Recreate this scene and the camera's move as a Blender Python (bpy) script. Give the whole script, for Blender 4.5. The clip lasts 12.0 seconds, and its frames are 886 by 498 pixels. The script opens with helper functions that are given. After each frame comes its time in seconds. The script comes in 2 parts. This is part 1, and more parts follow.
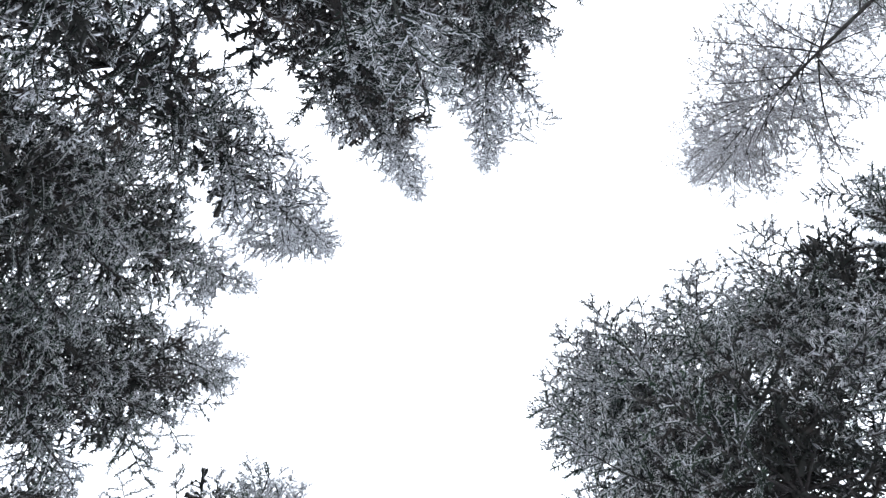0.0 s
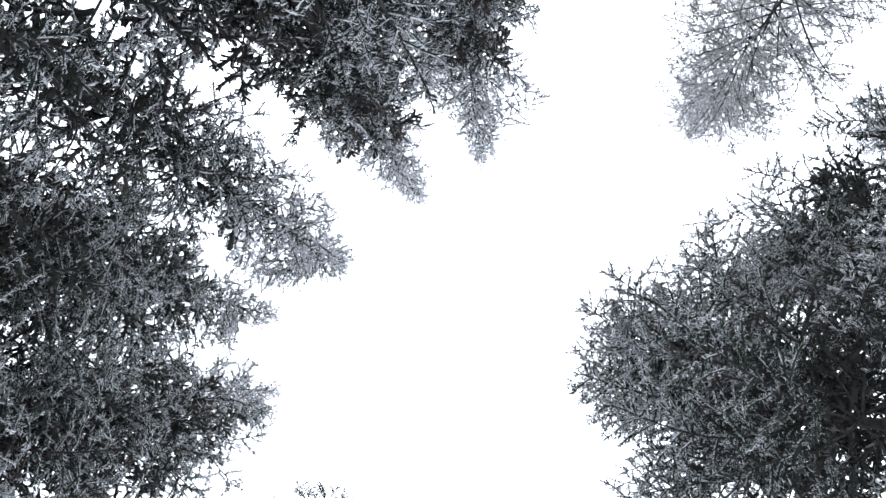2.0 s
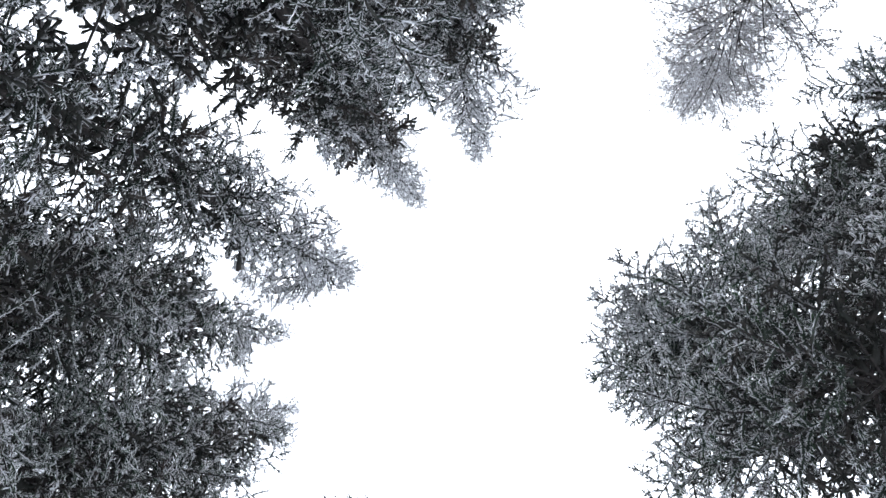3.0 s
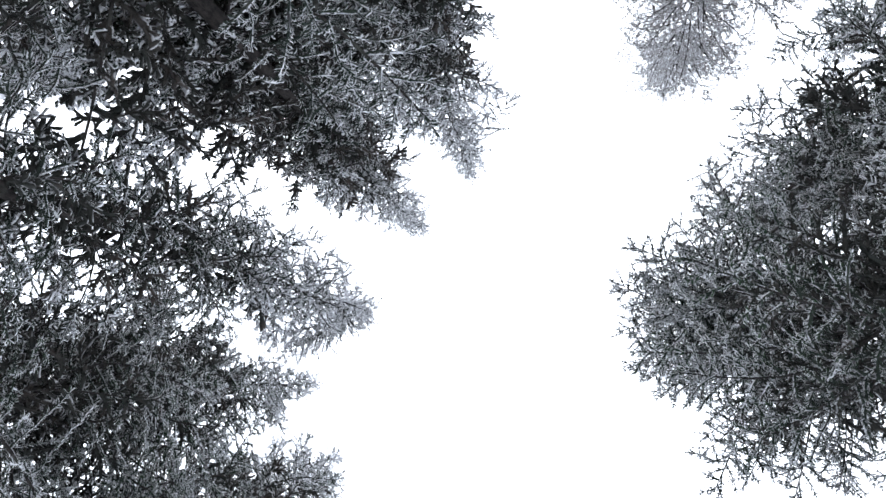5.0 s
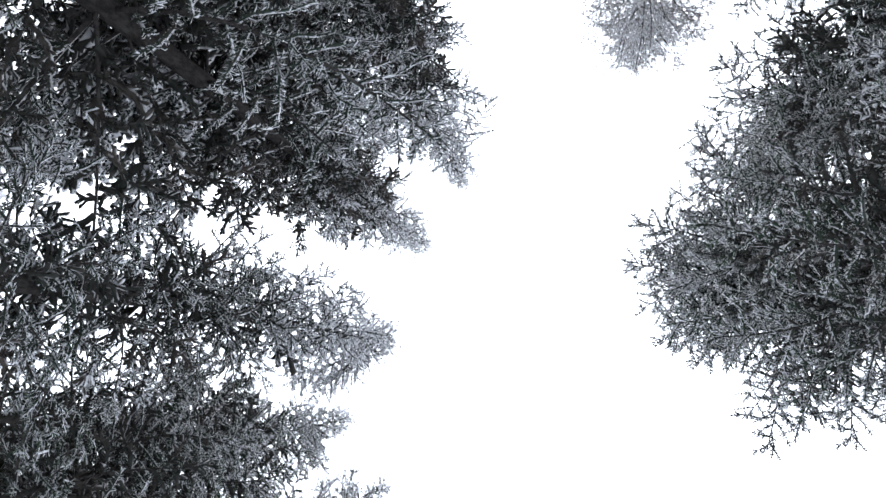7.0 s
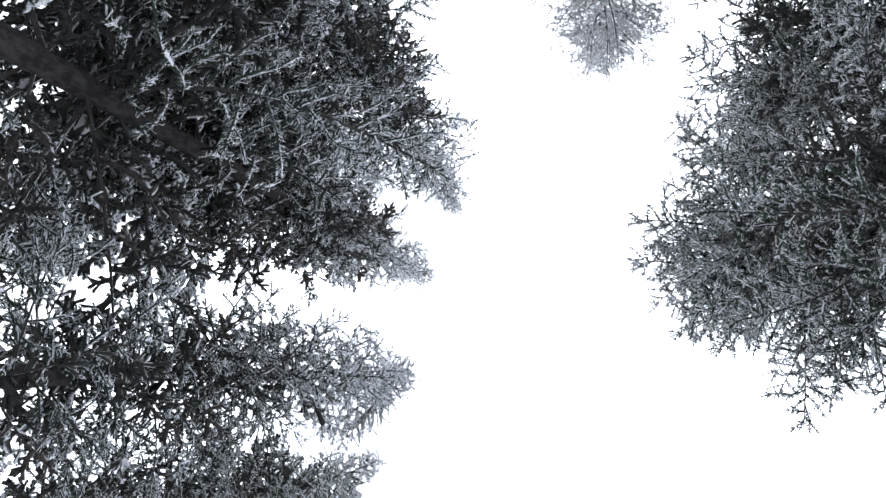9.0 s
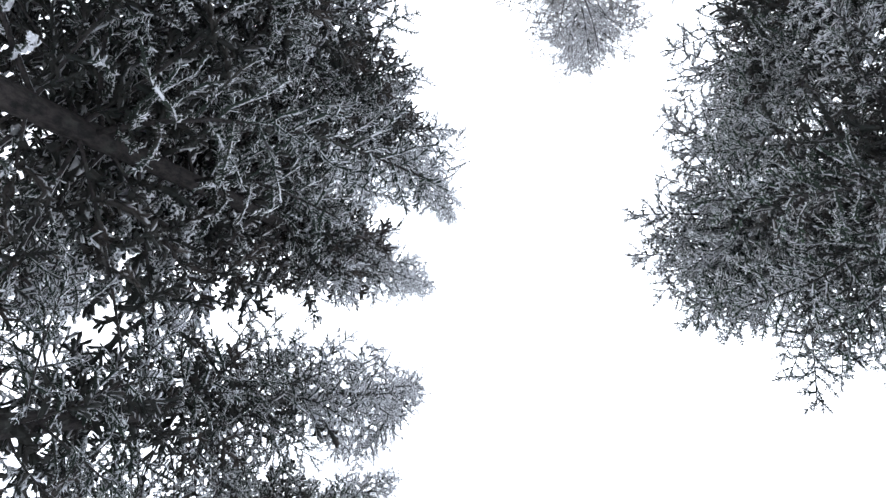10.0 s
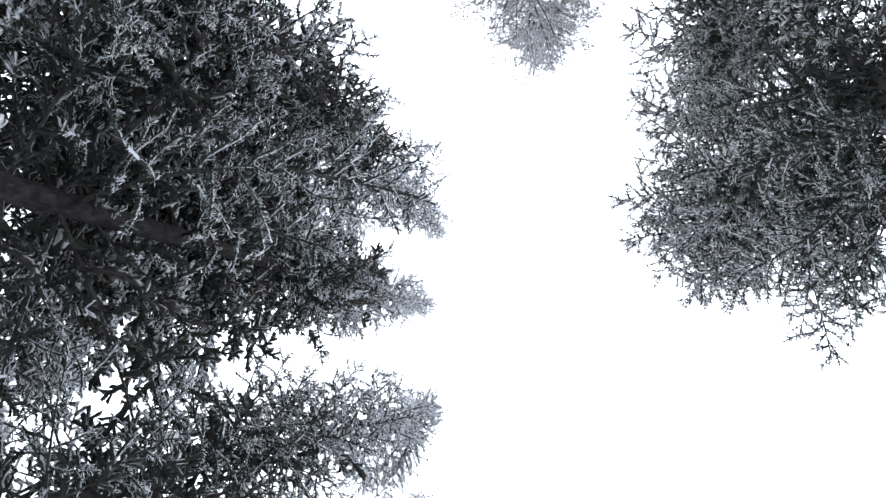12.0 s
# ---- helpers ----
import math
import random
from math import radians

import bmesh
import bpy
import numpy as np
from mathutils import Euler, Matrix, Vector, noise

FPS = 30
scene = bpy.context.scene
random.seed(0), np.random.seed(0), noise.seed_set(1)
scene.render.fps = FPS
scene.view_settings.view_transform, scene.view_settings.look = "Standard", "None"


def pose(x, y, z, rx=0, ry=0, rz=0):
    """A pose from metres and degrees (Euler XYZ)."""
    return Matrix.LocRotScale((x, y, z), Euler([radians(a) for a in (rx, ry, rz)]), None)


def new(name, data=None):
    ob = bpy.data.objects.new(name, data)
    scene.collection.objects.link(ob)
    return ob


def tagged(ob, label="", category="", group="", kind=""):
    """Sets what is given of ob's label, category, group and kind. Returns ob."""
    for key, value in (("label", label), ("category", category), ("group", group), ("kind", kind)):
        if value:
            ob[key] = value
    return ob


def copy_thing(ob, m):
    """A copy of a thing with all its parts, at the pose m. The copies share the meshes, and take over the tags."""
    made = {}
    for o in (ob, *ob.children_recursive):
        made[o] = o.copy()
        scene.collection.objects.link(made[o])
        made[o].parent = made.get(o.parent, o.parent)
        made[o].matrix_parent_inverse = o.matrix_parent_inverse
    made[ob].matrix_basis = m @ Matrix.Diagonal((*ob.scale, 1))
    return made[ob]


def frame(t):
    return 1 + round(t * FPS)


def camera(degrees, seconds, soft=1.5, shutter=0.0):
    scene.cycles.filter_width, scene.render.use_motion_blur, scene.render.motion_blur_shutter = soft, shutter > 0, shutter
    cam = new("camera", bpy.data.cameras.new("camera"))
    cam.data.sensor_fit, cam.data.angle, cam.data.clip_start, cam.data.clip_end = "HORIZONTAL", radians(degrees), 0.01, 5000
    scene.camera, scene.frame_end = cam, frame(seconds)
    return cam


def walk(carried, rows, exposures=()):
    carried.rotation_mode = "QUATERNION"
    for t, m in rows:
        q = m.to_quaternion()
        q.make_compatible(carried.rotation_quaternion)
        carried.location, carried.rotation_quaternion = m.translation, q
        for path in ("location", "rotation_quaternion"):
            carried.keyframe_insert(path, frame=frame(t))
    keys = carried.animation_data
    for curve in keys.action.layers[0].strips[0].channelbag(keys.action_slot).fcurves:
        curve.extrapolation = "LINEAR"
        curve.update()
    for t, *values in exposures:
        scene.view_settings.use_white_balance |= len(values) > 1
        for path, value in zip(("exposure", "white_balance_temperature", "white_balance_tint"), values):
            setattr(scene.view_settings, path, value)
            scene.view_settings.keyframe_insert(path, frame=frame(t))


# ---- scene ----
import collections

# ---- camera: turned slowly on the spot, looking up out of a clearing ----
cam = camera(70.0, 12.0, soft=1.45)
PATH = [
    (0.0, -0.0, 0.0, 1.5, 191.08, -3.17, -0.31),
    (0.5, -0.042, 0.019, 1.499, 190.86, -3.8, 2.07),
    (1.0, -0.081, 0.04, 1.497, 190.7, -4.37, 4.49),
    (1.5, -0.123, 0.065, 1.499, 190.59, -4.88, 6.9),
    (2.0, -0.166, 0.086, 1.5, 190.52, -5.39, 9.35),
    (2.5, -0.208, 0.096, 1.5, 190.44, -5.92, 11.89),
    (3.0, -0.248, 0.094, 1.499, 190.29, -6.49, 14.6),
    (5.0, -0.429, 0.038, 1.496, 190.98, -8.59, 25.36),
    (5.5, -0.476, 0.008, 1.489, 190.99, -9.1, 28.14),
    (6.0, -0.521, -0.029, 1.479, 190.69, -9.55, 30.93),
    (6.5, -0.562, -0.06, 1.472, 190.33, -9.98, 33.7),
    (8.5, -0.695, -0.151, 1.429, 190.91, -11.22, 42.82),
    (9.0, -0.708, -0.186, 1.407, 190.99, -11.48, 45.23),
    (9.5, -0.724, -0.214, 1.396, 190.99, -11.74, 47.69),
    (10.0, -0.74, -0.231, 1.395, 190.98, -11.99, 50.03),
    (10.5, -0.746, -0.241, 1.398, 190.95, -12.25, 52.3),
    (11.0, -0.749, -0.249, 1.399, 190.84, -12.48, 54.59),
    (11.5, -0.756, -0.257, 1.409, 190.63, -12.7, 57.02),
    (12.0, -0.772, -0.256, 1.415, 190.39, -12.93, 59.42),
]
walk(cam, [(t, pose(*p)) for t, *p in PATH])

# ---- light: bright overcast sky in light snowfall, soft veiled sun ----
SKY_STRENGTH, SUN_STRENGTH = 3.3, 0.9
scene.view_settings.exposure = 0.0
SUN_UP, SUN_TURN = radians(52), radians(200)
world = bpy.data.worlds.new("overcast_sky")
scene.world = world
world.use_nodes = True
wn, wl = world.node_tree.nodes, world.node_tree.links
wn.clear()
sky = wn.new("ShaderNodeTexSky")
sky.sky_type, sky.sun_disc, sky.sun_elevation, sky.sun_rotation = "NISHITA", False, SUN_UP, SUN_TURN
sky_dim = wn.new("ShaderNodeMix")
sky_dim.data_type, sky_dim.blend_type = "RGBA", "MULTIPLY"
sky_dim.inputs[0].default_value = 1.0
sky_dim.inputs[7].default_value = (0.10, 0.10, 0.10, 1)
cloud = wn.new("ShaderNodeMix")
cloud.data_type = "RGBA"
cloud.inputs[0].default_value = 0.93
cloud.inputs[7].default_value = (0.87, 0.915, 1.0, 1)
# an overcast sky is about three times as bright overhead as at the horizon
way_up = wn.new("ShaderNodeSeparateXYZ")
wl.new(wn.new("ShaderNodeTexCoord").outputs["Generated"], way_up.inputs[0])
bright = wn.new("ShaderNodeMapRange")
for i, v in enumerate((0.0, 1.0, SKY_STRENGTH / 3, SKY_STRENGTH)):
    bright.inputs[1 + i].default_value = v
wl.new(way_up.outputs[2], bright.inputs[0])
glow = wn.new("ShaderNodeBackground")
wl.new(bright.outputs[0], glow.inputs[1])
out = wn.new("ShaderNodeOutputWorld")
wl.new(sky.outputs[0], sky_dim.inputs[6])
wl.new(sky_dim.outputs[2], cloud.inputs[6])
wl.new(cloud.outputs[2], glow.inputs[0])
wl.new(glow.outputs[0], out.inputs[0])
sun_data = bpy.data.lights.new("veiled_sun", "SUN")
sun_data.energy, sun_data.angle, sun_data.color = SUN_STRENGTH, radians(30), (1.0, 0.97, 0.93)
sun = new("veiled_sun", sun_data)
sun.rotation_euler = Vector((math.sin(SUN_TURN) * math.cos(SUN_UP), math.cos(SUN_TURN) * math.cos(SUN_UP), math.sin(SUN_UP))).to_track_quat("Z", "Y").to_euler()


# ---- materials ----
class Nodes:
    """A short way to write a node material."""

    def __init__(self, name):
        self.mat = bpy.data.materials.new(name)
        self.mat.use_nodes = True
        self.tree = self.mat.node_tree
        self.bsdf = self.tree.nodes["Principled BSDF"]
        self.coords = self.tree.nodes.new("ShaderNodeTexCoord").outputs["Object"]

    def node(self, kind, **inputs):
        n = self.tree.nodes.new(kind)
        for key, value in inputs.items():
            self.put(value, n.inputs[key.replace("_", " ")])
        return n

    def put(self, value, socket):
        if hasattr(value, "is_output"):
            self.tree.links.new(value, socket)
        else:
            socket.default_value = value

    def noise(self, scale, detail=3.0, rough=0.6, stretch=None):
        vec = self.coords
        if stretch:
            m = self.node("ShaderNodeMapping", Vector=vec)
            m.inputs["Scale"].default_value = stretch
            vec = m.outputs[0]
        return self.node("ShaderNodeTexNoise", Vector=vec, Scale=scale, Detail=detail, Roughness=rough).outputs["Fac"]

    def ramp(self, value, low, high, to_low=0.0, to_high=1.0):
        n = self.node("ShaderNodeMapRange", Value=value)
        n.interpolation_type = "SMOOTHSTEP"
        for i, v in enumerate((low, high, to_low, to_high)):
            n.inputs[1 + i].default_value = v
        return n.outputs[0]

    def math(self, op, a, b):
        n = self.node("ShaderNodeMath")
        n.operation = op
        self.put(a, n.inputs[0])
        self.put(b, n.inputs[1])
        return n.outputs[0]

    def mix(self, fac, a, b):
        n = self.node("ShaderNodeMix")
        n.data_type = "RGBA"
        for v, s in ((fac, 0), (a, 6), (b, 7)):
            self.put(v, n.inputs[s])
        return n.outputs[2]

    def up(self):
        """How far the surface faces the sky, -1 to 1."""
        g = self.node("ShaderNodeNewGeometry")
        s = self.node("ShaderNodeSeparateXYZ", Vector=g.outputs["Normal"])
        return s.outputs[2]

    def island(self):
        return self.node("ShaderNodeNewGeometry").outputs["Random Per Island"]

    def done(self, color, rough, bump=None, strength=0.3, distance=0.01):
        self.put(color, self.bsdf.inputs["Base Color"])
        self.put(rough, self.bsdf.inputs["Roughness"])
        self.bsdf.inputs["Specular IOR Level"].default_value = 0.25
        if bump is not None:
            b = self.node("ShaderNodeBump", Height=bump, Strength=strength, Distance=distance)
            self.put(b.outputs[0], self.bsdf.inputs["Normal"])
        return self.mat


CAM_Z = 1.5
SNOW = (0.775, 0.79, 0.825, 1)


def make_needles(name, dark, light, low, high, patchy=0.4, tuft=0.4):
    """Needled shoots with rime and snow that lies on what faces the sky and clings to the sides."""
    n = Nodes(name)
    tone = n.mix(n.island(), dark, light)
    tone = n.mix(n.ramp(n.noise(2.1), 0.5, 0.72), tone, (0.060, 0.046, 0.040, 1))
    needle = n.noise(150, 2.0, 0.7)
    tone = n.mix(n.ramp(needle, 0.35, 0.7), n.mix(0.6, tone, (0.008, 0.012, 0.010, 1)), tone)
    cling = n.math("ADD", n.up(), n.math("MULTIPLY", n.math("SUBTRACT", n.noise(38, 3.0, 0.7), 0.5), tuft))
    cling = n.math("ADD", cling, n.math("MULTIPLY", n.math("SUBTRACT", n.noise(3.0, 2.0), 0.5), 0.9))
    cling = n.math("ADD", cling, n.math("MULTIPLY", n.math("SUBTRACT", n.island(), 0.5), patchy))
    cover = n.ramp(cling, low, high)
    color = n.mix(cover, tone, SNOW)
    return n.done(color, n.math("ADD", 0.55, n.math("MULTIPLY", cover, 0.3)), n.math("ADD", n.math("MULTIPLY", needle, 0.5), n.noise(45, 2.0)), 0.7, 0.012)


def make_bark(name, dark, light):
    n = Nodes(name)
    plates = n.noise(26, 5.0, 0.65, (1, 1, 0.45))
    color = n.mix(n.ramp(plates, 0.35, 0.65), dark, light)
    color = n.mix(n.ramp(n.noise(5.0), 0.52, 0.75), color, (0.060, 0.064, 0.056, 1))
    cling = n.math("ADD", n.up(), n.math("MULTIPLY", n.math("SUBTRACT", n.noise(11, 4.0), 0.5), 1.0))
    color = n.mix(n.ramp(cling, 0.3, 0.65), color, SNOW)
    return n.done(color, 0.9, plates, 1.0, 0.03)


def make_snow(name, scale, tones):
    n = Nodes(name)
    fine, broad = n.noise(scale * 9), n.noise(scale)
    color = n.mix(broad, *tones)
    m = n.done(color, 0.75, n.math("ADD", broad, n.math("MULTIPLY", fine, 0.3)), 0.5, 0.02)
    return m


GREEN_DARK, GREEN_LIGHT = (0.014, 0.027, 0.018, 1), (0.036, 0.056, 0.034, 1)
NEEDLES = make_needles("snowy_needles", GREEN_DARK, GREEN_LIGHT, -0.80, -0.45)
# rime, with the haze round the tree tops painted as extra white
RIME_HAZE = make_needles("rime_and_haze_needles", GREEN_DARK, GREEN_LIGHT, -0.98, -0.62)
# darker, less rimed needles: the crown's inner shade painted into them
HALF_SHADED = make_needles("half_shaded_rimed_needles", (0.012, 0.022, 0.015, 1), (0.030, 0.044, 0.028, 1), -0.40, 0.0, 0.6)
# thin rime, kept dull to paint in the dimness of lower boughs
DIMMED = make_needles("dimmed_rimed_needles", (0.013, 0.026, 0.017, 1), (0.034, 0.056, 0.034, 1), -0.58, -0.20, 0.6)
GREENER = make_needles("green_needles_with_rime", (0.018, 0.044, 0.020, 1), (0.052, 0.100, 0.042, 1), -0.66, -0.26, 0.5)
LADEN = make_needles("snow_laden_needles", GREEN_DARK, GREEN_LIGHT, -0.92, -0.52, 0.4)
# nearly snowless needles, also painted dark for the shade inside crowns
SHADED = make_needles("shade_painted_needles", (0.012, 0.015, 0.012, 1), (0.032, 0.028, 0.024, 1), 0.2, 0.8)
FROSTED = make_needles("rimed_twigs", (0.13, 0.098, 0.075, 1), (0.25, 0.195, 0.150, 1), -0.70, -0.30)
BARK = make_bark("conifer_bark", (0.013, 0.012, 0.012, 1), (0.045, 0.039, 0.037, 1))
SNOW_GROUND = make_snow("ground_snow", 1.3, ((0.70, 0.73, 0.79, 1), (0.82, 0.83, 0.85, 1)))


# ---- mesh helpers ----
def mesh_of(name, verts, faces, material, smooth=True):
    me = bpy.data.meshes.new(name)
    me.from_pydata([tuple(v) for v in verts], [], faces)
    me.materials.append(material)
    if smooth:
        me.shade_smooth()
    return me


def frame_of(d):
    d = d / (np.linalg.norm(d) + 1e-9)
    a = np.cross(d, (0.0, 0.0, 1.0) if abs(d[2]) < 0.9 else (1.0, 0.0, 0.0))
    a /= np.linalg.norm(a)
    return d, a, np.cross(a, d)


def carried_on(d, a):
    """Two sides square to d, the first as near as can be to a, so that a tube never twists."""
    d, a0, b = frame_of(d)
    if a is None:
        return a0, b
    a = a - d * a.dot(d)
    a /= np.linalg.norm(a) + 1e-9
    return a, np.cross(a, d)


class Shape:
    """Gathers tubes, twigs and shoots into one mesh."""

    def __init__(self):
        self.v, self.f = [], []

    def tube(self, points, radii, sides, rng, rough=0.0):
        base = len(self.v)
        points = np.asarray(points, float)
        a = None
        for i, p in enumerate(points):
            a, b = carried_on(points[min(i + 1, len(points) - 1)] - points[max(i - 1, 0)], a)
            for k in range(sides):
                w = 2 * math.pi * k / sides
                r = radii[i] * (1 + rough * (rng.random() - 0.5))
                self.v.append(p + r * (math.cos(w) * a + math.sin(w) * b))
        for i in range(len(points) - 1):
            for k in range(sides):
                k2 = (k + 1) % sides
                self.f.append((base + i * sides + k, base + i * sides + k2, base + (i + 1) * sides + k2, base + (i + 1) * sides + k))
        tip = len(self.v)
        self.v.append(points[-1] + (points[-1] - points[-2]) * 0.05)
        last = base + (len(points) - 1) * sides
        for k in range(sides):
            self.f.append((last + k, last + (k + 1) % sides, tip))

    def shoots(self, p, d, size, r, bends, sides, rng, hang):
        """Crooked needled shoots, all at once: bent tubes, thickest past the middle, with a tapered end."""
        n = len(p)
        if not n:
            return
        p, d = np.array(p), np.array(d)
        size, r = np.array(size)[:, None], np.array(r)[:, None]
        base = len(self.v)
        rings = []
        for i in range(bends + 1):
            d = d / np.linalg.norm(d, axis=1)[:, None]
            a = np.cross(d, (0.31, 0.17, 0.94))
            a /= np.linalg.norm(a, axis=1)[:, None]
            b = np.cross(a, d)
            thick = r * (0.85 if i == 0 else 1.05) * rng.uniform(0.75, 1.25, (n, 1))
            for k in range(sides):
                w = 2 * math.pi * k / sides + 0.6 * i
                rings.append(p + thick * (math.cos(w) * a + math.sin(w) * b))
            p = p + d * size * (0.72 / bends if i < bends else 0.28)
            if i < bends:
                d = d + rng.normal(0, 0.75, (n, 3)) + np.array((0, 0, -hang))
        rings.append(p)
        per = len(rings)
        self.v += list(np.stack(rings, axis=1).reshape(-1, 3))
        faces = []
        for i in range(bends):
            for k in range(sides):
                k2 = (k + 1) % sides
                faces.append((i * sides + k, i * sides + k2, (i + 1) * sides + k2, (i + 1) * sides + k))
        last = bends * sides
        faces += [(last + k, last + (k + 1) % sides, per - 1) for k in range(sides)]
        for j in range(n):
            o = base + j * per
            self.f += [tuple(o + q for q in f) for f in faces]

    def mesh(self, name, material):
        return mesh_of(name, self.v, self.f, material)


def part(name, data, parent, m=None, label=""):
    ob = new(name, data)
    ob.parent = parent
    if m is not None:
        ob.matrix_basis = m
    return tagged(ob, label) if label else ob


# ---- boughs: a small stock of grown boughs, shared among the trees ----
Growth = collections.namedtuple("Growth", "gap pace shoot thick tips needles droop hang bends sides core", defaults=(2.4,))
KINDS = {
    # gap between side branches, pace of shoots along them, length and thickness of a shoot, needles at the tips and within
    "spruce": Growth(0.095, 0.033, 0.074, 0.0090, RIME_HAZE, NEEDLES, 0.14, 0.06, 1, 3),
    "spruce_top": Growth(0.085, 0.032, 0.066, 0.0084, RIME_HAZE, NEEDLES, 0.10, 0.03, 1, 3, 1.9),
    # low and near_spruce boughs: crown shade put into duller needles
    "spruce_low": Growth(0.090, 0.031, 0.062, 0.0076, DIMMED, HALF_SHADED, 0.16, 0.12, 1, 3),
    "green_spruce": Growth(0.095, 0.034, 0.076, 0.0096, GREENER, HALF_SHADED, 0.14, 0.06, 1, 3),
    "green_spruce_top": Growth(0.085, 0.032, 0.066, 0.0086, RIME_HAZE, GREENER, 0.10, 0.03, 1, 3, 1.9),
    "near_spruce": Growth(0.100, 0.034, 0.074, 0.0092, DIMMED, HALF_SHADED, 0.12, 0.05, 1, 3),
    "near_spruce_top": Growth(0.095, 0.033, 0.068, 0.0088, NEEDLES, HALF_SHADED, 0.12, 0.03, 1, 3, 1.9),
    "near_spruce_low": Growth(0.095, 0.040, 0.076, 0.0120, GREENER, HALF_SHADED, 0.10, 0.06, 1, 3),
    # shaded_side, inner and sparse kinds carry crown shade in their needle colour
    "shaded_side": Growth(0.17, 0.080, 0.11, 0.0165, NEEDLES, SHADED, 0.12, 0.06, 1, 3, 1.5),
    "inner": Growth(0.180, 0.130, 0.170, 0.0260, SHADED, SHADED, 0.04, 0.04, 1, 3, 2.2),
    "sparse": Growth(0.300, 0.150, 0.180, 0.0280, HALF_SHADED, SHADED, 0.10, 0.06, 1, 3, 1.5),
    "coarse": Growth(0.70, 0.45, 0.50, 0.0900, NEEDLES, HALF_SHADED, 0.10, 0.06, 1, 3, 1.5),
    "green_spruce_low": Growth(0.088, 0.029, 0.062, 0.0074, GREENER, HALF_SHADED, 0.16, 0.12, 1, 3),
    "inner_low": Growth(0.125, 0.080, 0.105, 0.0165, SHADED, SHADED, 0.04, 0.04, 1, 3, 2.6),
    "laden": Growth(0.090, 0.042, 0.052, 0.0145, LADEN, LADEN, 0.24, 0.22, 2, 4, 1.1),
    "rimed_fine": Growth(0.095, 0.040, 0.070, 0.0085, FROSTED, FROSTED, -0.10, 0.0, 1, 3, 1.6),
}


def grow_bough(length, seed, g):
    """Meshes of a bough along +x from the trunk: the woody limb with side branches, and its needled shoots."""
    rng = np.random.default_rng(seed)
    wood, green = Shape(), Shape()
    n = 7
    sway = rng.normal(0, 0.08, 3)

    def axis(s):
        return np.array((length * s, length * (sway[0] * math.sin(3 * s) + sway[1] * s * s), length * (-g.droop * math.sin(2.4 * s) + 0.10 * s * s + sway[2] * s * s)))

    r0 = 0.004 + 0.005 * length
    wood.tube([axis(i / n) for i in range(n + 1)], [r0 * (1 - 0.85 * i / n) + 0.005 for i in range(n + 1)], 5, rng, 0.3)
    grown = ([], [], [])  # shoots within the bough, rimed shoots at its tips, branches: root, way, length, thickness

    def branch(s, p, d, reach):
        """A side branch, needled to its end, with shoots on both sides and a tuft at the tip."""
        steps = max(2, int(round(reach / 0.13)))
        pace = reach / steps
        d = d / np.linalg.norm(d)
        for i in range(steps):
            d = d + rng.normal(0, 0.24, 3) + np.array((0, 0, -0.5 * g.hang))
            d /= np.linalg.norm(d)
            aside = np.cross(d, (0.0, 0.0, 1.0))
            aside /= np.linalg.norm(aside) + 1e-6
            out = 0.6 * s + 0.45 * (i + 0.5) / steps
            # the branch itself, thick with needles, mostly painted dark for crown shade
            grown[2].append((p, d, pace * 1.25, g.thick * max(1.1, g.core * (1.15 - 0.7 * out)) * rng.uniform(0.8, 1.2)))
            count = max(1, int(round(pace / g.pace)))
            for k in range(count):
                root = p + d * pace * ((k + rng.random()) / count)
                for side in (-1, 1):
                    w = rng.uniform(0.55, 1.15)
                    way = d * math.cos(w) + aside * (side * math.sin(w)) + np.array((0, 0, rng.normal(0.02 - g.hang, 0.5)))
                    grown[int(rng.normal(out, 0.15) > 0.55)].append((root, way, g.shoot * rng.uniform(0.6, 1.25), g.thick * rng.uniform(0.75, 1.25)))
            p = p + d * pace
        for k in range(3):
            grown[int(out > 0.4)].append((p, d + rng.normal(0, 0.4, 3), g.shoot * rng.uniform(0.7, 1.2), g.thick * rng.uniform(0.8, 1.2)))

    s = 0.10 + 0.05 * rng.random()
    side = 1
    while s < 1.0:
        d = axis(min(s + 0.03, 1.03)) - axis(s)
        d /= np.linalg.norm(d)
        reach = (0.10 + 0.36 * length * (1 - s) ** 0.5 * (0.5 + 0.5 * min(1.0, s * 3.5))) * rng.uniform(0.55, 1.15)
        w = rng.uniform(0.65, 1.15)
        out_way = np.array((-d[1], d[0], 0.0)) * side
        branch(s, axis(s), d * math.cos(w) + out_way * math.sin(w) + np.array((0, 0, rng.normal(-0.05, 0.28))), min(reach, 0.8))
        side = -side
        s += g.gap / length * rng.uniform(0.6, 1.4) * (0.75 if s > 0.75 else 1.0)
    branch(1.0, axis(0.97), axis(1.0) - axis(0.94), 0.16)
    counts = []
    for shoots in grown:
        green.shoots([q[0] for q in shoots], [q[1] for q in shoots], [q[2] for q in shoots], [q[3] for q in shoots], g.bends, g.sides, rng, g.hang)
        counts.append(len(green.f))
    # pale tips, dark within: light's falloff into the crown painted by material
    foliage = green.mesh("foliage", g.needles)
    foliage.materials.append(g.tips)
    foliage.materials.append(g.needles if g.needles in (FROSTED, SHADED, LADEN) else HALF_SHADED)
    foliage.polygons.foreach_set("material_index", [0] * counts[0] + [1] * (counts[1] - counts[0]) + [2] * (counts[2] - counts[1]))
    return wood.mesh("bough", BARK), foliage


SIZES = (0.4, 0.7, 1.1, 1.7, 2.5, 3.4)
STOCK = {}


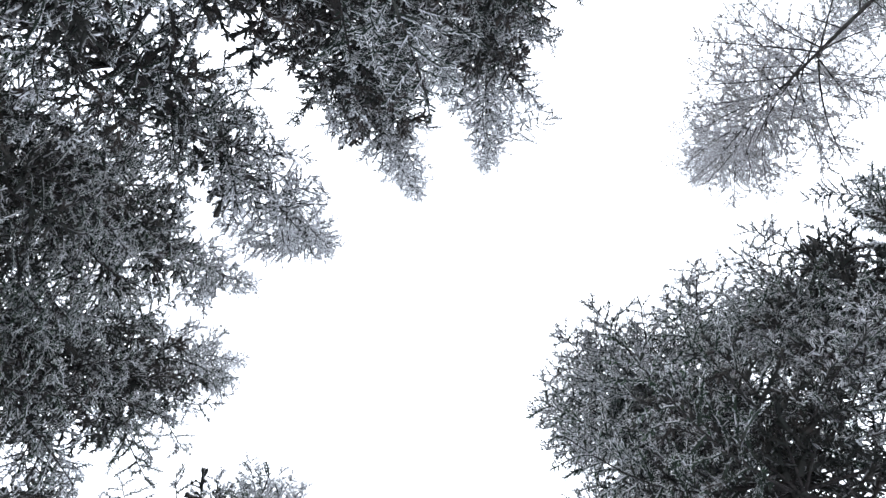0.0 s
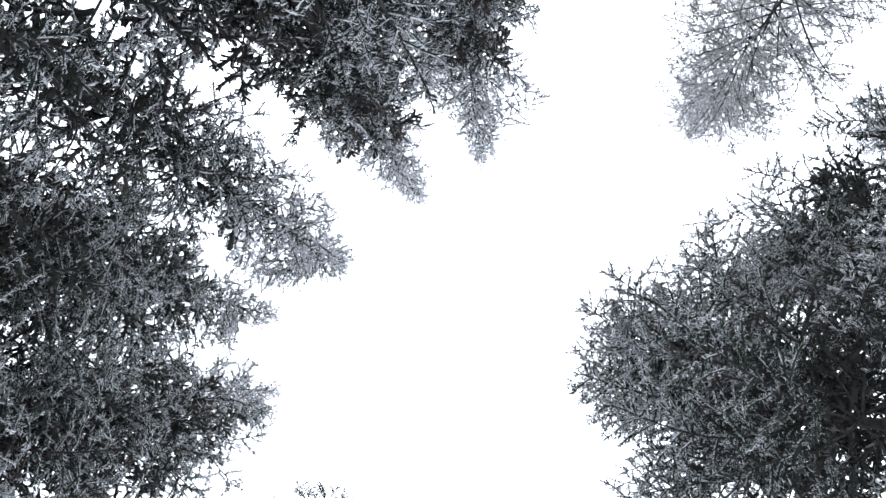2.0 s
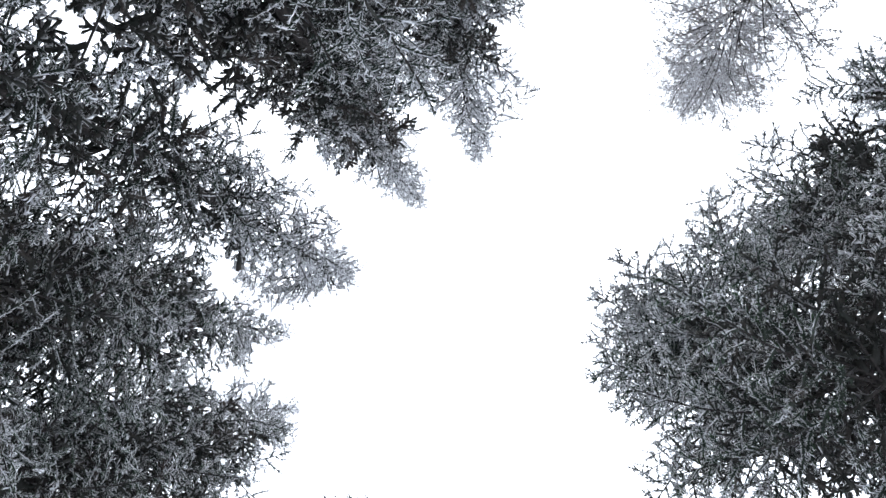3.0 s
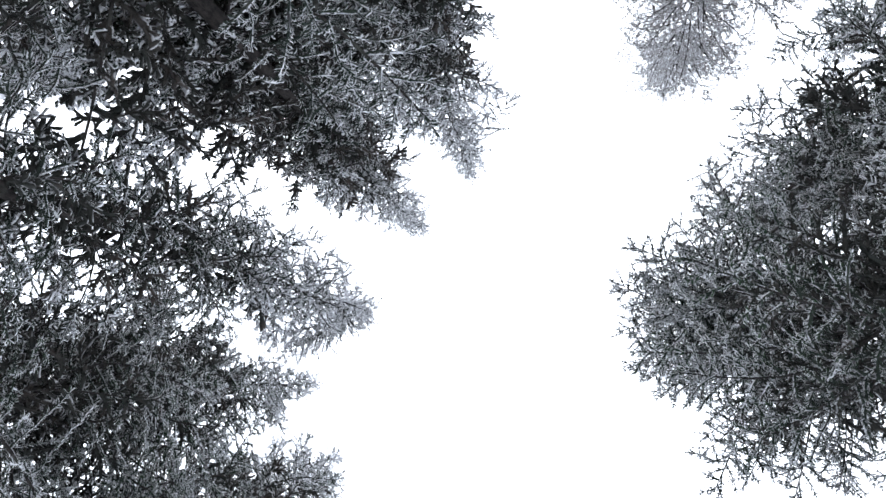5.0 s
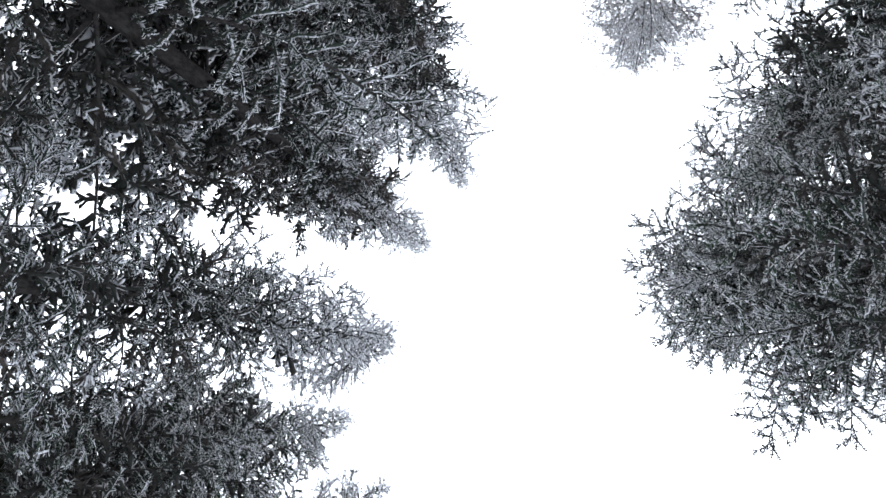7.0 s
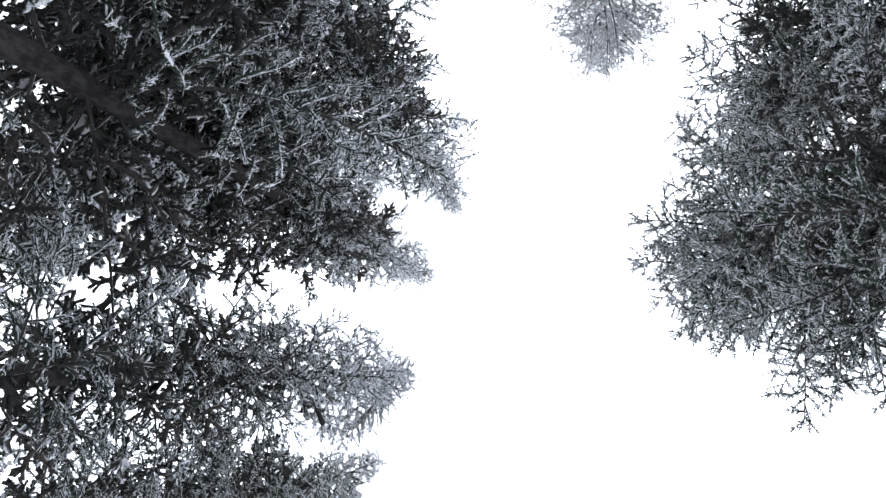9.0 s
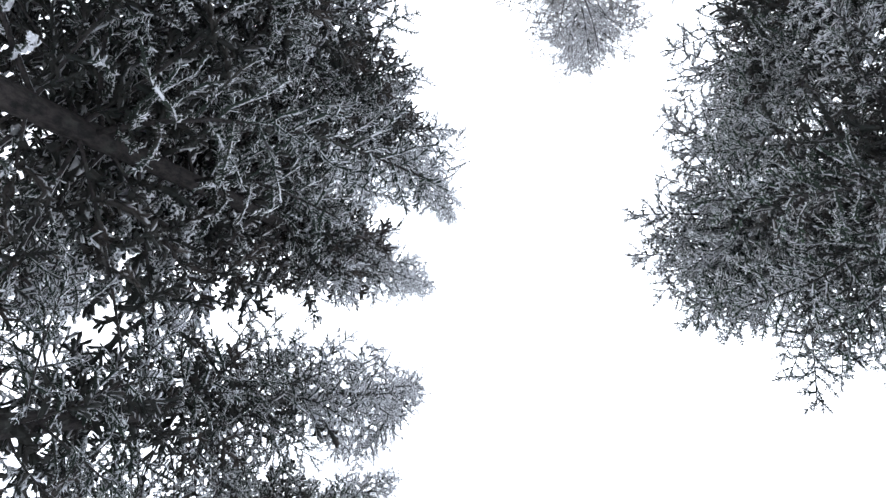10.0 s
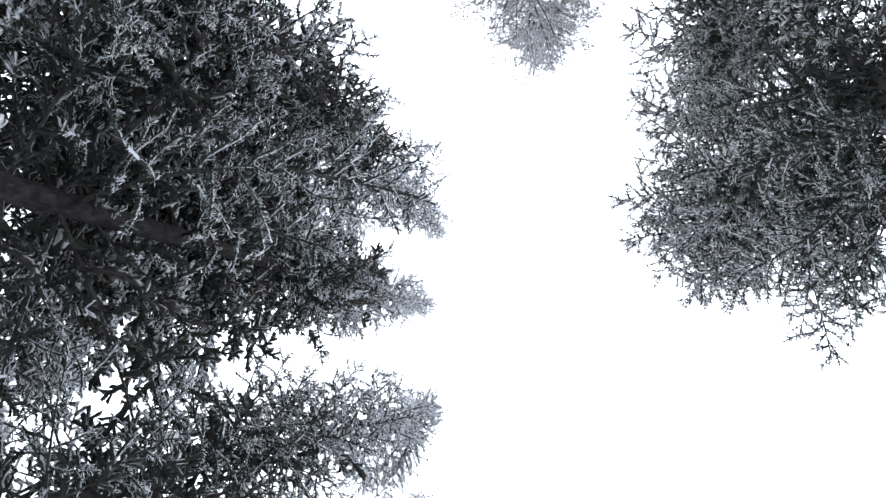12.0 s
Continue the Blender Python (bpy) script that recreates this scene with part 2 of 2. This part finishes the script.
def stock(kind, size, rng):
    """A bough of that kind, nearest in length; grown once, then used again."""
    i = min(range(len(SIZES)), key=lambda k: abs(math.log(SIZES[k] / size)))
    key = (kind, i, int(rng.integers(5)))
    if key not in STOCK:
        STOCK[key] = grow_bough(SIZES[i], 100 * i + key[2] + 1000 * len(kind), KINDS[kind])
    return STOCK[key], size / SIZES[i]


def conifer(tip, radius, label, seed, kind="spruce", top_density=1.0, lean=(0, 0), deepest=None, group="snowy conifers round the clearing", whorl=0.36, heavy=99.0, extra=(), uneven=0.25, pale_top=-1.0, open_side=0.0, girth=0.0075, fill=4, low_from=6.0, gap=(), open_from=8.0):
    """A tree whose top is at tip. radius(d): reach of the boughs d metres below the top."""
    rng = np.random.default_rng(seed)
    tree = new("conifer_tree")
    foot = Vector((tip[0] - lean[0], tip[1] - lean[1], -0.05))
    tree.location = foot
    tagged(tree, label, "tree", group)
    top = Vector(tip) - foot
    bow = rng.normal(0, 0.10, 2)

    def stem(h):
        s = h / top.z
        return np.array((top.x * s + bow[0] * math.sin(math.pi * s), top.y * s + bow[1] * math.sin(math.pi * s), h))

    n = 26
    girth *= top.z
    heights = [top.z * i / n for i in range(n + 1)]
    trunk = Shape()
    trunk.tube([stem(h) for h in heights], [girth * ((1 - h / top.z) ** 0.85 * 0.97 + 0.03) * (1 + 0.5 * math.exp(-h / 0.35)) for h in heights], 10, rng, 0.12)
    part("trunk", trunk.mesh("trunk", BARK), tree)
    def facing(turn):
        """How far a bough points to the clearing, -1 to 1."""
        return -(math.cos(turn) * foot.x + math.sin(turn) * foot.y) / (foot.xy.length + 0.01)

    def lost(turn):
        return gap and gap[0] < math.degrees(turn) % 360 < gap[1]

    d = 0.05
    turn = rng.random() * 6
    while d < (deepest or top.z - 1.6):
        reach = radius(d)
        count = max(4, int(round((5.2 if d > 0.6 else 4) * top_density)))
        for k in range(count):
            turn += 2 * math.pi / count + rng.normal(0, 0.22)
            size = max(0.22, reach * rng.uniform(0.93 - uneven, 0.93 + uneven))
            toward = facing(turn)
            if lost(turn) or (d > open_from and toward > 0.2 and rng.random() < open_side):
                continue  # a hole in the crown, or boughs lost on the clearing's side
            grown = kind
            # upper boughs get whiter needles, haze and brightness painted in with the rime
            if d < pale_top * rng.uniform(0.4, 1.7):
                grown = kind + "_top"
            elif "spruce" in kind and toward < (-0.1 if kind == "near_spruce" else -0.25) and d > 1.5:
                grown = "shaded_side"  # wood's side: thin boughs, shade painted into their inner needles
            elif d > heavy and rng.random() < 0.20 and toward < 0.6:
                grown = "laden"
            elif kind + "_low" in KINDS and d > low_from:
                grown = kind + "_low"
            (wood, green), scale = stock(grown, size, rng)
            rise = 42 - 52 * min(1.0, d / 6.0) + rng.normal(0, 8)
            at = stem(top.z - d + rng.uniform(-0.12, 0.12))
            m = Matrix.Translation(at) @ Matrix.Rotation(turn, 4, "Z") @ Matrix.Rotation(-radians(rise), 4, "Y") @ Matrix.Rotation(rng.normal(0, 0.25), 4, "X") @ Matrix.Diagonal((scale, scale * (1 if rng.random() < 0.5 else -1), scale, 1))
            bough = part("bough", wood, tree, m)
            tagged(part("foliage", green, bough), kind="stuff")
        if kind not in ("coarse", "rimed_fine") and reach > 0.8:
            # inner growth nearly free of snow, its shade painted in as dark needles
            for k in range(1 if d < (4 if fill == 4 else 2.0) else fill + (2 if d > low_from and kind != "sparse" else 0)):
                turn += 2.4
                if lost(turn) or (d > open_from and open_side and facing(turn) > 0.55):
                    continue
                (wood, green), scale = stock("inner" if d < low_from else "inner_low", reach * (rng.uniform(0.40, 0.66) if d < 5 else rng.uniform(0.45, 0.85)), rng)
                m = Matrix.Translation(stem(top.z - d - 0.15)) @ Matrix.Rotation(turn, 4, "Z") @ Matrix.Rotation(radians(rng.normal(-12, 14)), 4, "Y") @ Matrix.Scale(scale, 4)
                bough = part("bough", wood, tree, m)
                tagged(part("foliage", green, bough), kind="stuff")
        turn += 0.7
        d += whorl * rng.uniform(0.75, 1.25) * (0.6 if d < 1.2 else 1.0)
    # single boughs that stick out of the crown, each to its own end
    for x, y, up in extra:
        end = np.array((x * up, y * up, up + CAM_Z)) - np.array(foot)
        root = stem(end[2] + rng.uniform(0.1, 0.5))
        way = Vector(end - root)
        for k in range(2):
            (wood, green), scale = stock("laden" if top.z - end[2] > heavy else kind, way.length * (1, 0.9)[k], rng)
            aim = (way + Vector(rng.normal(0, 0.07 * k * way.length, 3))).to_track_quat("X", "Z").to_matrix().to_4x4()
            bough = part("bough", wood, tree, Matrix.Translation(root) @ aim @ Matrix.Scale(scale, 4))
            tagged(part("foliage", green, bough), kind="stuff")
    # dead bare boughs on the shaded lower trunk
    while d < top.z - 1.8:
        turn += 2.1 + rng.normal(0, 0.5)
        (wood, green), scale = stock(kind, rng.uniform(0.4, 1.0), rng)
        at = stem(top.z - d)
        part("dead_bough", wood, tree, Matrix.Translation(at) @ Matrix.Rotation(turn, 4, "Z") @ Matrix.Rotation(radians(12 + rng.normal(0, 8)), 4, "Y") @ Matrix.Scale(scale, 4))
        d += rng.uniform(0.25, 0.7)
    return tree


def cone(rate, blunt, most, soft_top=0.6):
    """Reach of the boughs against depth below the top: blunt at the top, then widening."""
    return lambda d: min(most, 0.16 + blunt * (1 - math.exp(-d / soft_top)) + rate * d)


# ---- ground: one sheet of snow out to the horizon ----
def build_ground():
    rings = [0.0] + [0.5 * 1.16 ** i for i in range(52)]
    verts, faces, sides = [(0, 0, 0)], [], 64
    for r in rings[1:]:
        for k in range(sides):
            w = 2 * math.pi * k / sides
            x, y = r * math.cos(w), r * math.sin(w)
            z = 0.10 * noise.noise((x * 0.35, y * 0.35, 0)) + 0.03 * noise.noise((x * 1.3, y * 1.3, 5))
            verts.append((x, y, z * (1 if r < 60 else 0.3)))
    for k in range(sides):
        faces.append((0, 1 + k, 1 + (k + 1) % sides))
    for i in range(len(rings) - 2):
        for k in range(sides):
            a, b = 1 + i * sides, 1 + (i + 1) * sides
            k2 = (k + 1) % sides
            faces.append((a + k, b + k, b + k2, a + k2))
    ground = new("ground", mesh_of("ground", verts, faces, SNOW_GROUND))
    tagged(ground, "fresh uneven snow covering the forest floor", "ground", kind="structure")


build_ground()

# ---- trees round the clearing: top (x, y, z), height, reach ----


def top_at(x, y, up):
    """A tree top seen in the direction (x, y, 1), that many metres above the eye."""
    return (x * up, y * up, up + CAM_Z)


# front row
spruce_a = conifer(top_at(-0.099, -0.285, 15.2), lambda d: min(2.5, 0.20 + 0.115 * d + 0.22 * max(0, d - 6.8)), "tall snow-covered spruce with heavily laden lower boughs", 11, deepest=12.0, heavy=7.5, pale_top=5.0, girth=0.0085, lean=(0.3, 0.0), open_side=0.62, open_from=7.6,
                   extra=((-0.50, -0.85, 5.0), (-0.55, -0.95, 4.6), (-0.45, -0.80, 5.6), (-0.62, -1.0, 4.4), (-0.42, -0.72, 6.2), (-0.52, -0.76, 5.4), (-0.56, -0.84, 4.8), (-0.62, -0.80, 4.8), (-0.60, -0.90, 4.6), (-0.66, -0.86, 4.6), (-0.58, -0.72, 5.2)))
spruce_b = conifer(top_at(0.012, -0.33, 14.2), cone(0.115, 0.02, 1.0), "tall snow-covered spruce with one long outstretched bough", 12, deepest=11.0, heavy=7.0, pale_top=5.0, extra=((0.12, -0.435, 12.0), (-0.02, -0.80, 5.2), (0.04, -0.78, 5.2), (-0.06, -0.86, 4.9)))
spruce_c = conifer(top_at(-0.243, -0.194, 14.0), cone(0.06, 0.30, 0.9), "slim snow-covered spruce with a thin open crown", 14, whorl=0.44, fill=1, low_from=6.5, deepest=10.8, heavy=8.0, pale_top=1.6, extra=((-0.40, -0.21, 12.4), (-0.42, -0.235, 12.2), (-0.37, -0.19, 12.7)))
spruce_d = conifer(top_at(-0.363, -0.135, 15.0), lambda d: min(2.3, 0.26 + 0.11 * d + 0.14 * max(0.0, d - 3.0)), "snow-covered spruce with a narrow pointed top", 15, kind="green_spruce", whorl=0.44, deepest=9.6, heavy=6.5, pale_top=3.0, extra=((-0.45, -0.10, 13.2), (-0.48, -0.115, 13.0), (-0.455, -0.13, 13.0)))
spruce_g = conifer(top_at(-0.402, -0.005, 15.5), cone(0.2, 0.56, 1.85), "broad snow-covered spruce with a rounded dense crown", 16, kind="green_spruce", whorl=0.48, deepest=8.6, heavy=6.5, pale_top=2.5)
spruce_h = conifer(top_at(-0.28, 0.19, 15.2), cone(0.2, 0.42, 1.9), "snow-covered spruce with several small upright tips", 17, kind="green_spruce", whorl=0.5, deepest=6.8, pale_top=3.0)
rimed = conifer(top_at(0.361, -0.327, 16.0), cone(0.12, 0.95, 1.9), "pale rime-covered conifer with fine brownish twigs", 18, kind="rimed_fine", deepest=6.0, whorl=0.38, girth=0.004, top_density=1.2, extra=((0.49, -0.30, 14.0), (0.51, -0.32, 13.8)))
spread = conifer(top_at(0.262, 0.088, 12.8), cone(0.05, 2.25, 2.55, 0.9), "large spreading snow-dusted conifer with a broad round crown", 19, kind="near_spruce", deepest=5.8, whorl=0.5, uneven=0.11, pale_top=2.0, fill=5, top_density=1.15, low_from=3.4, gap=(131, 160),
                 extra=((0.254, -0.112, 10.8), (0.305, -0.139, 10.8), (0.351, -0.171, 10.8), (0.155, -0.093, 10.8), (0.13, -0.07, 10.9), (0.09, 0.04, 10.8), (0.10, 0.065, 10.6), (0.105, 0.095, 10.4), (0.11, -0.04, 11.0), (0.105, -0.01, 10.8), (0.105, 0.02, 10.6), (0.115, 0.20, 10.8), (0.126, 0.28, 10.8), (0.215, 0.33, 9.2), (0.26, 0.33, 9.0)))
behind = conifer(top_at(0.385, -0.07, 14.5), cone(0.2, 0.9, 2.4), "snow-dusted conifer crowded against a spreading neighbour", 21, kind="near_spruce", whorl=0.48, fill=5, deepest=6.6, pale_top=0.8)
green = conifer(top_at(0.62, -0.57, 15.0), cone(0.2, 0.5, 1.8), "green snow-covered spruce beside a pale rimed one", 23, kind="green_spruce", whorl=0.5, deepest=4.5, pale_top=1.0)
loose = conifer(top_at(0.60, -0.235, 14.5), cone(0.2, 0.1, 1.8), "snow-covered conifer with loose open branching", 20, kind="near_spruce", deepest=6.0, pale_top=0.8, extra=((0.525, -0.285, 13.2),))
spruce_n = conifer(top_at(-0.046, -0.46, 12.6), cone(0.13, 0.1, 1.15), "sturdy snow-covered spruce crowded between two taller ones", 22, deepest=9.4, heavy=5.5, open_side=0.7, open_from=5.5, girth=0.0105)
# second row, behind the first
for i, (x, y, h, r, deep) in enumerate(((-0.62, -0.30, 14, 1.5, 8), (-0.75, -0.08, 14, 1.7, 8), (-0.64, 0.18, 14.5, 1.8, 7), (-0.13, -0.50, 12, 1.2, 7), (0.10, -0.68, 13.5, 1.6, 9), (0.72, 0.12, 14, 2.0, 7), (0.57, -0.02, 13.5, 2.4, 7), (-0.56, -0.82, 11, 1.9, 9))):
    conifer(top_at(x, y, h), cone(0.2, 0.1, r), "snow-covered spruce in the second row of the wood", 40 + i, kind="sparse", whorl=0.42, deepest=deep)

# spruces added all round, mostly unseen, closing the wood and blocking low skylight
FAR = "dark snowy spruce added behind the clearing, mostly unseen, blocking low skylight"
far_tree = conifer((15.0, 3.0, 13.5), cone(0.22, 0.2, 2.4), FAR, 70, kind="coarse", whorl=3.2, group="spruces deep in the wood", deepest=11.5)
rng = np.random.default_rng(5)
for k in range(1, 24):
    w, ring = radians(15.4 * k) + rng.normal(0, 0.05), (13.0, 16.0, 19.5)[k % 3] + rng.uniform(-0.8, 0.8)
    size = rng.uniform(0.85, 1.1)
    m = pose(ring * math.cos(w), ring * math.sin(w), -0.05, 0, 0, rng.uniform(0, 360))
    twin = copy_thing(far_tree, m)
    twin.scale = (size, size, size)
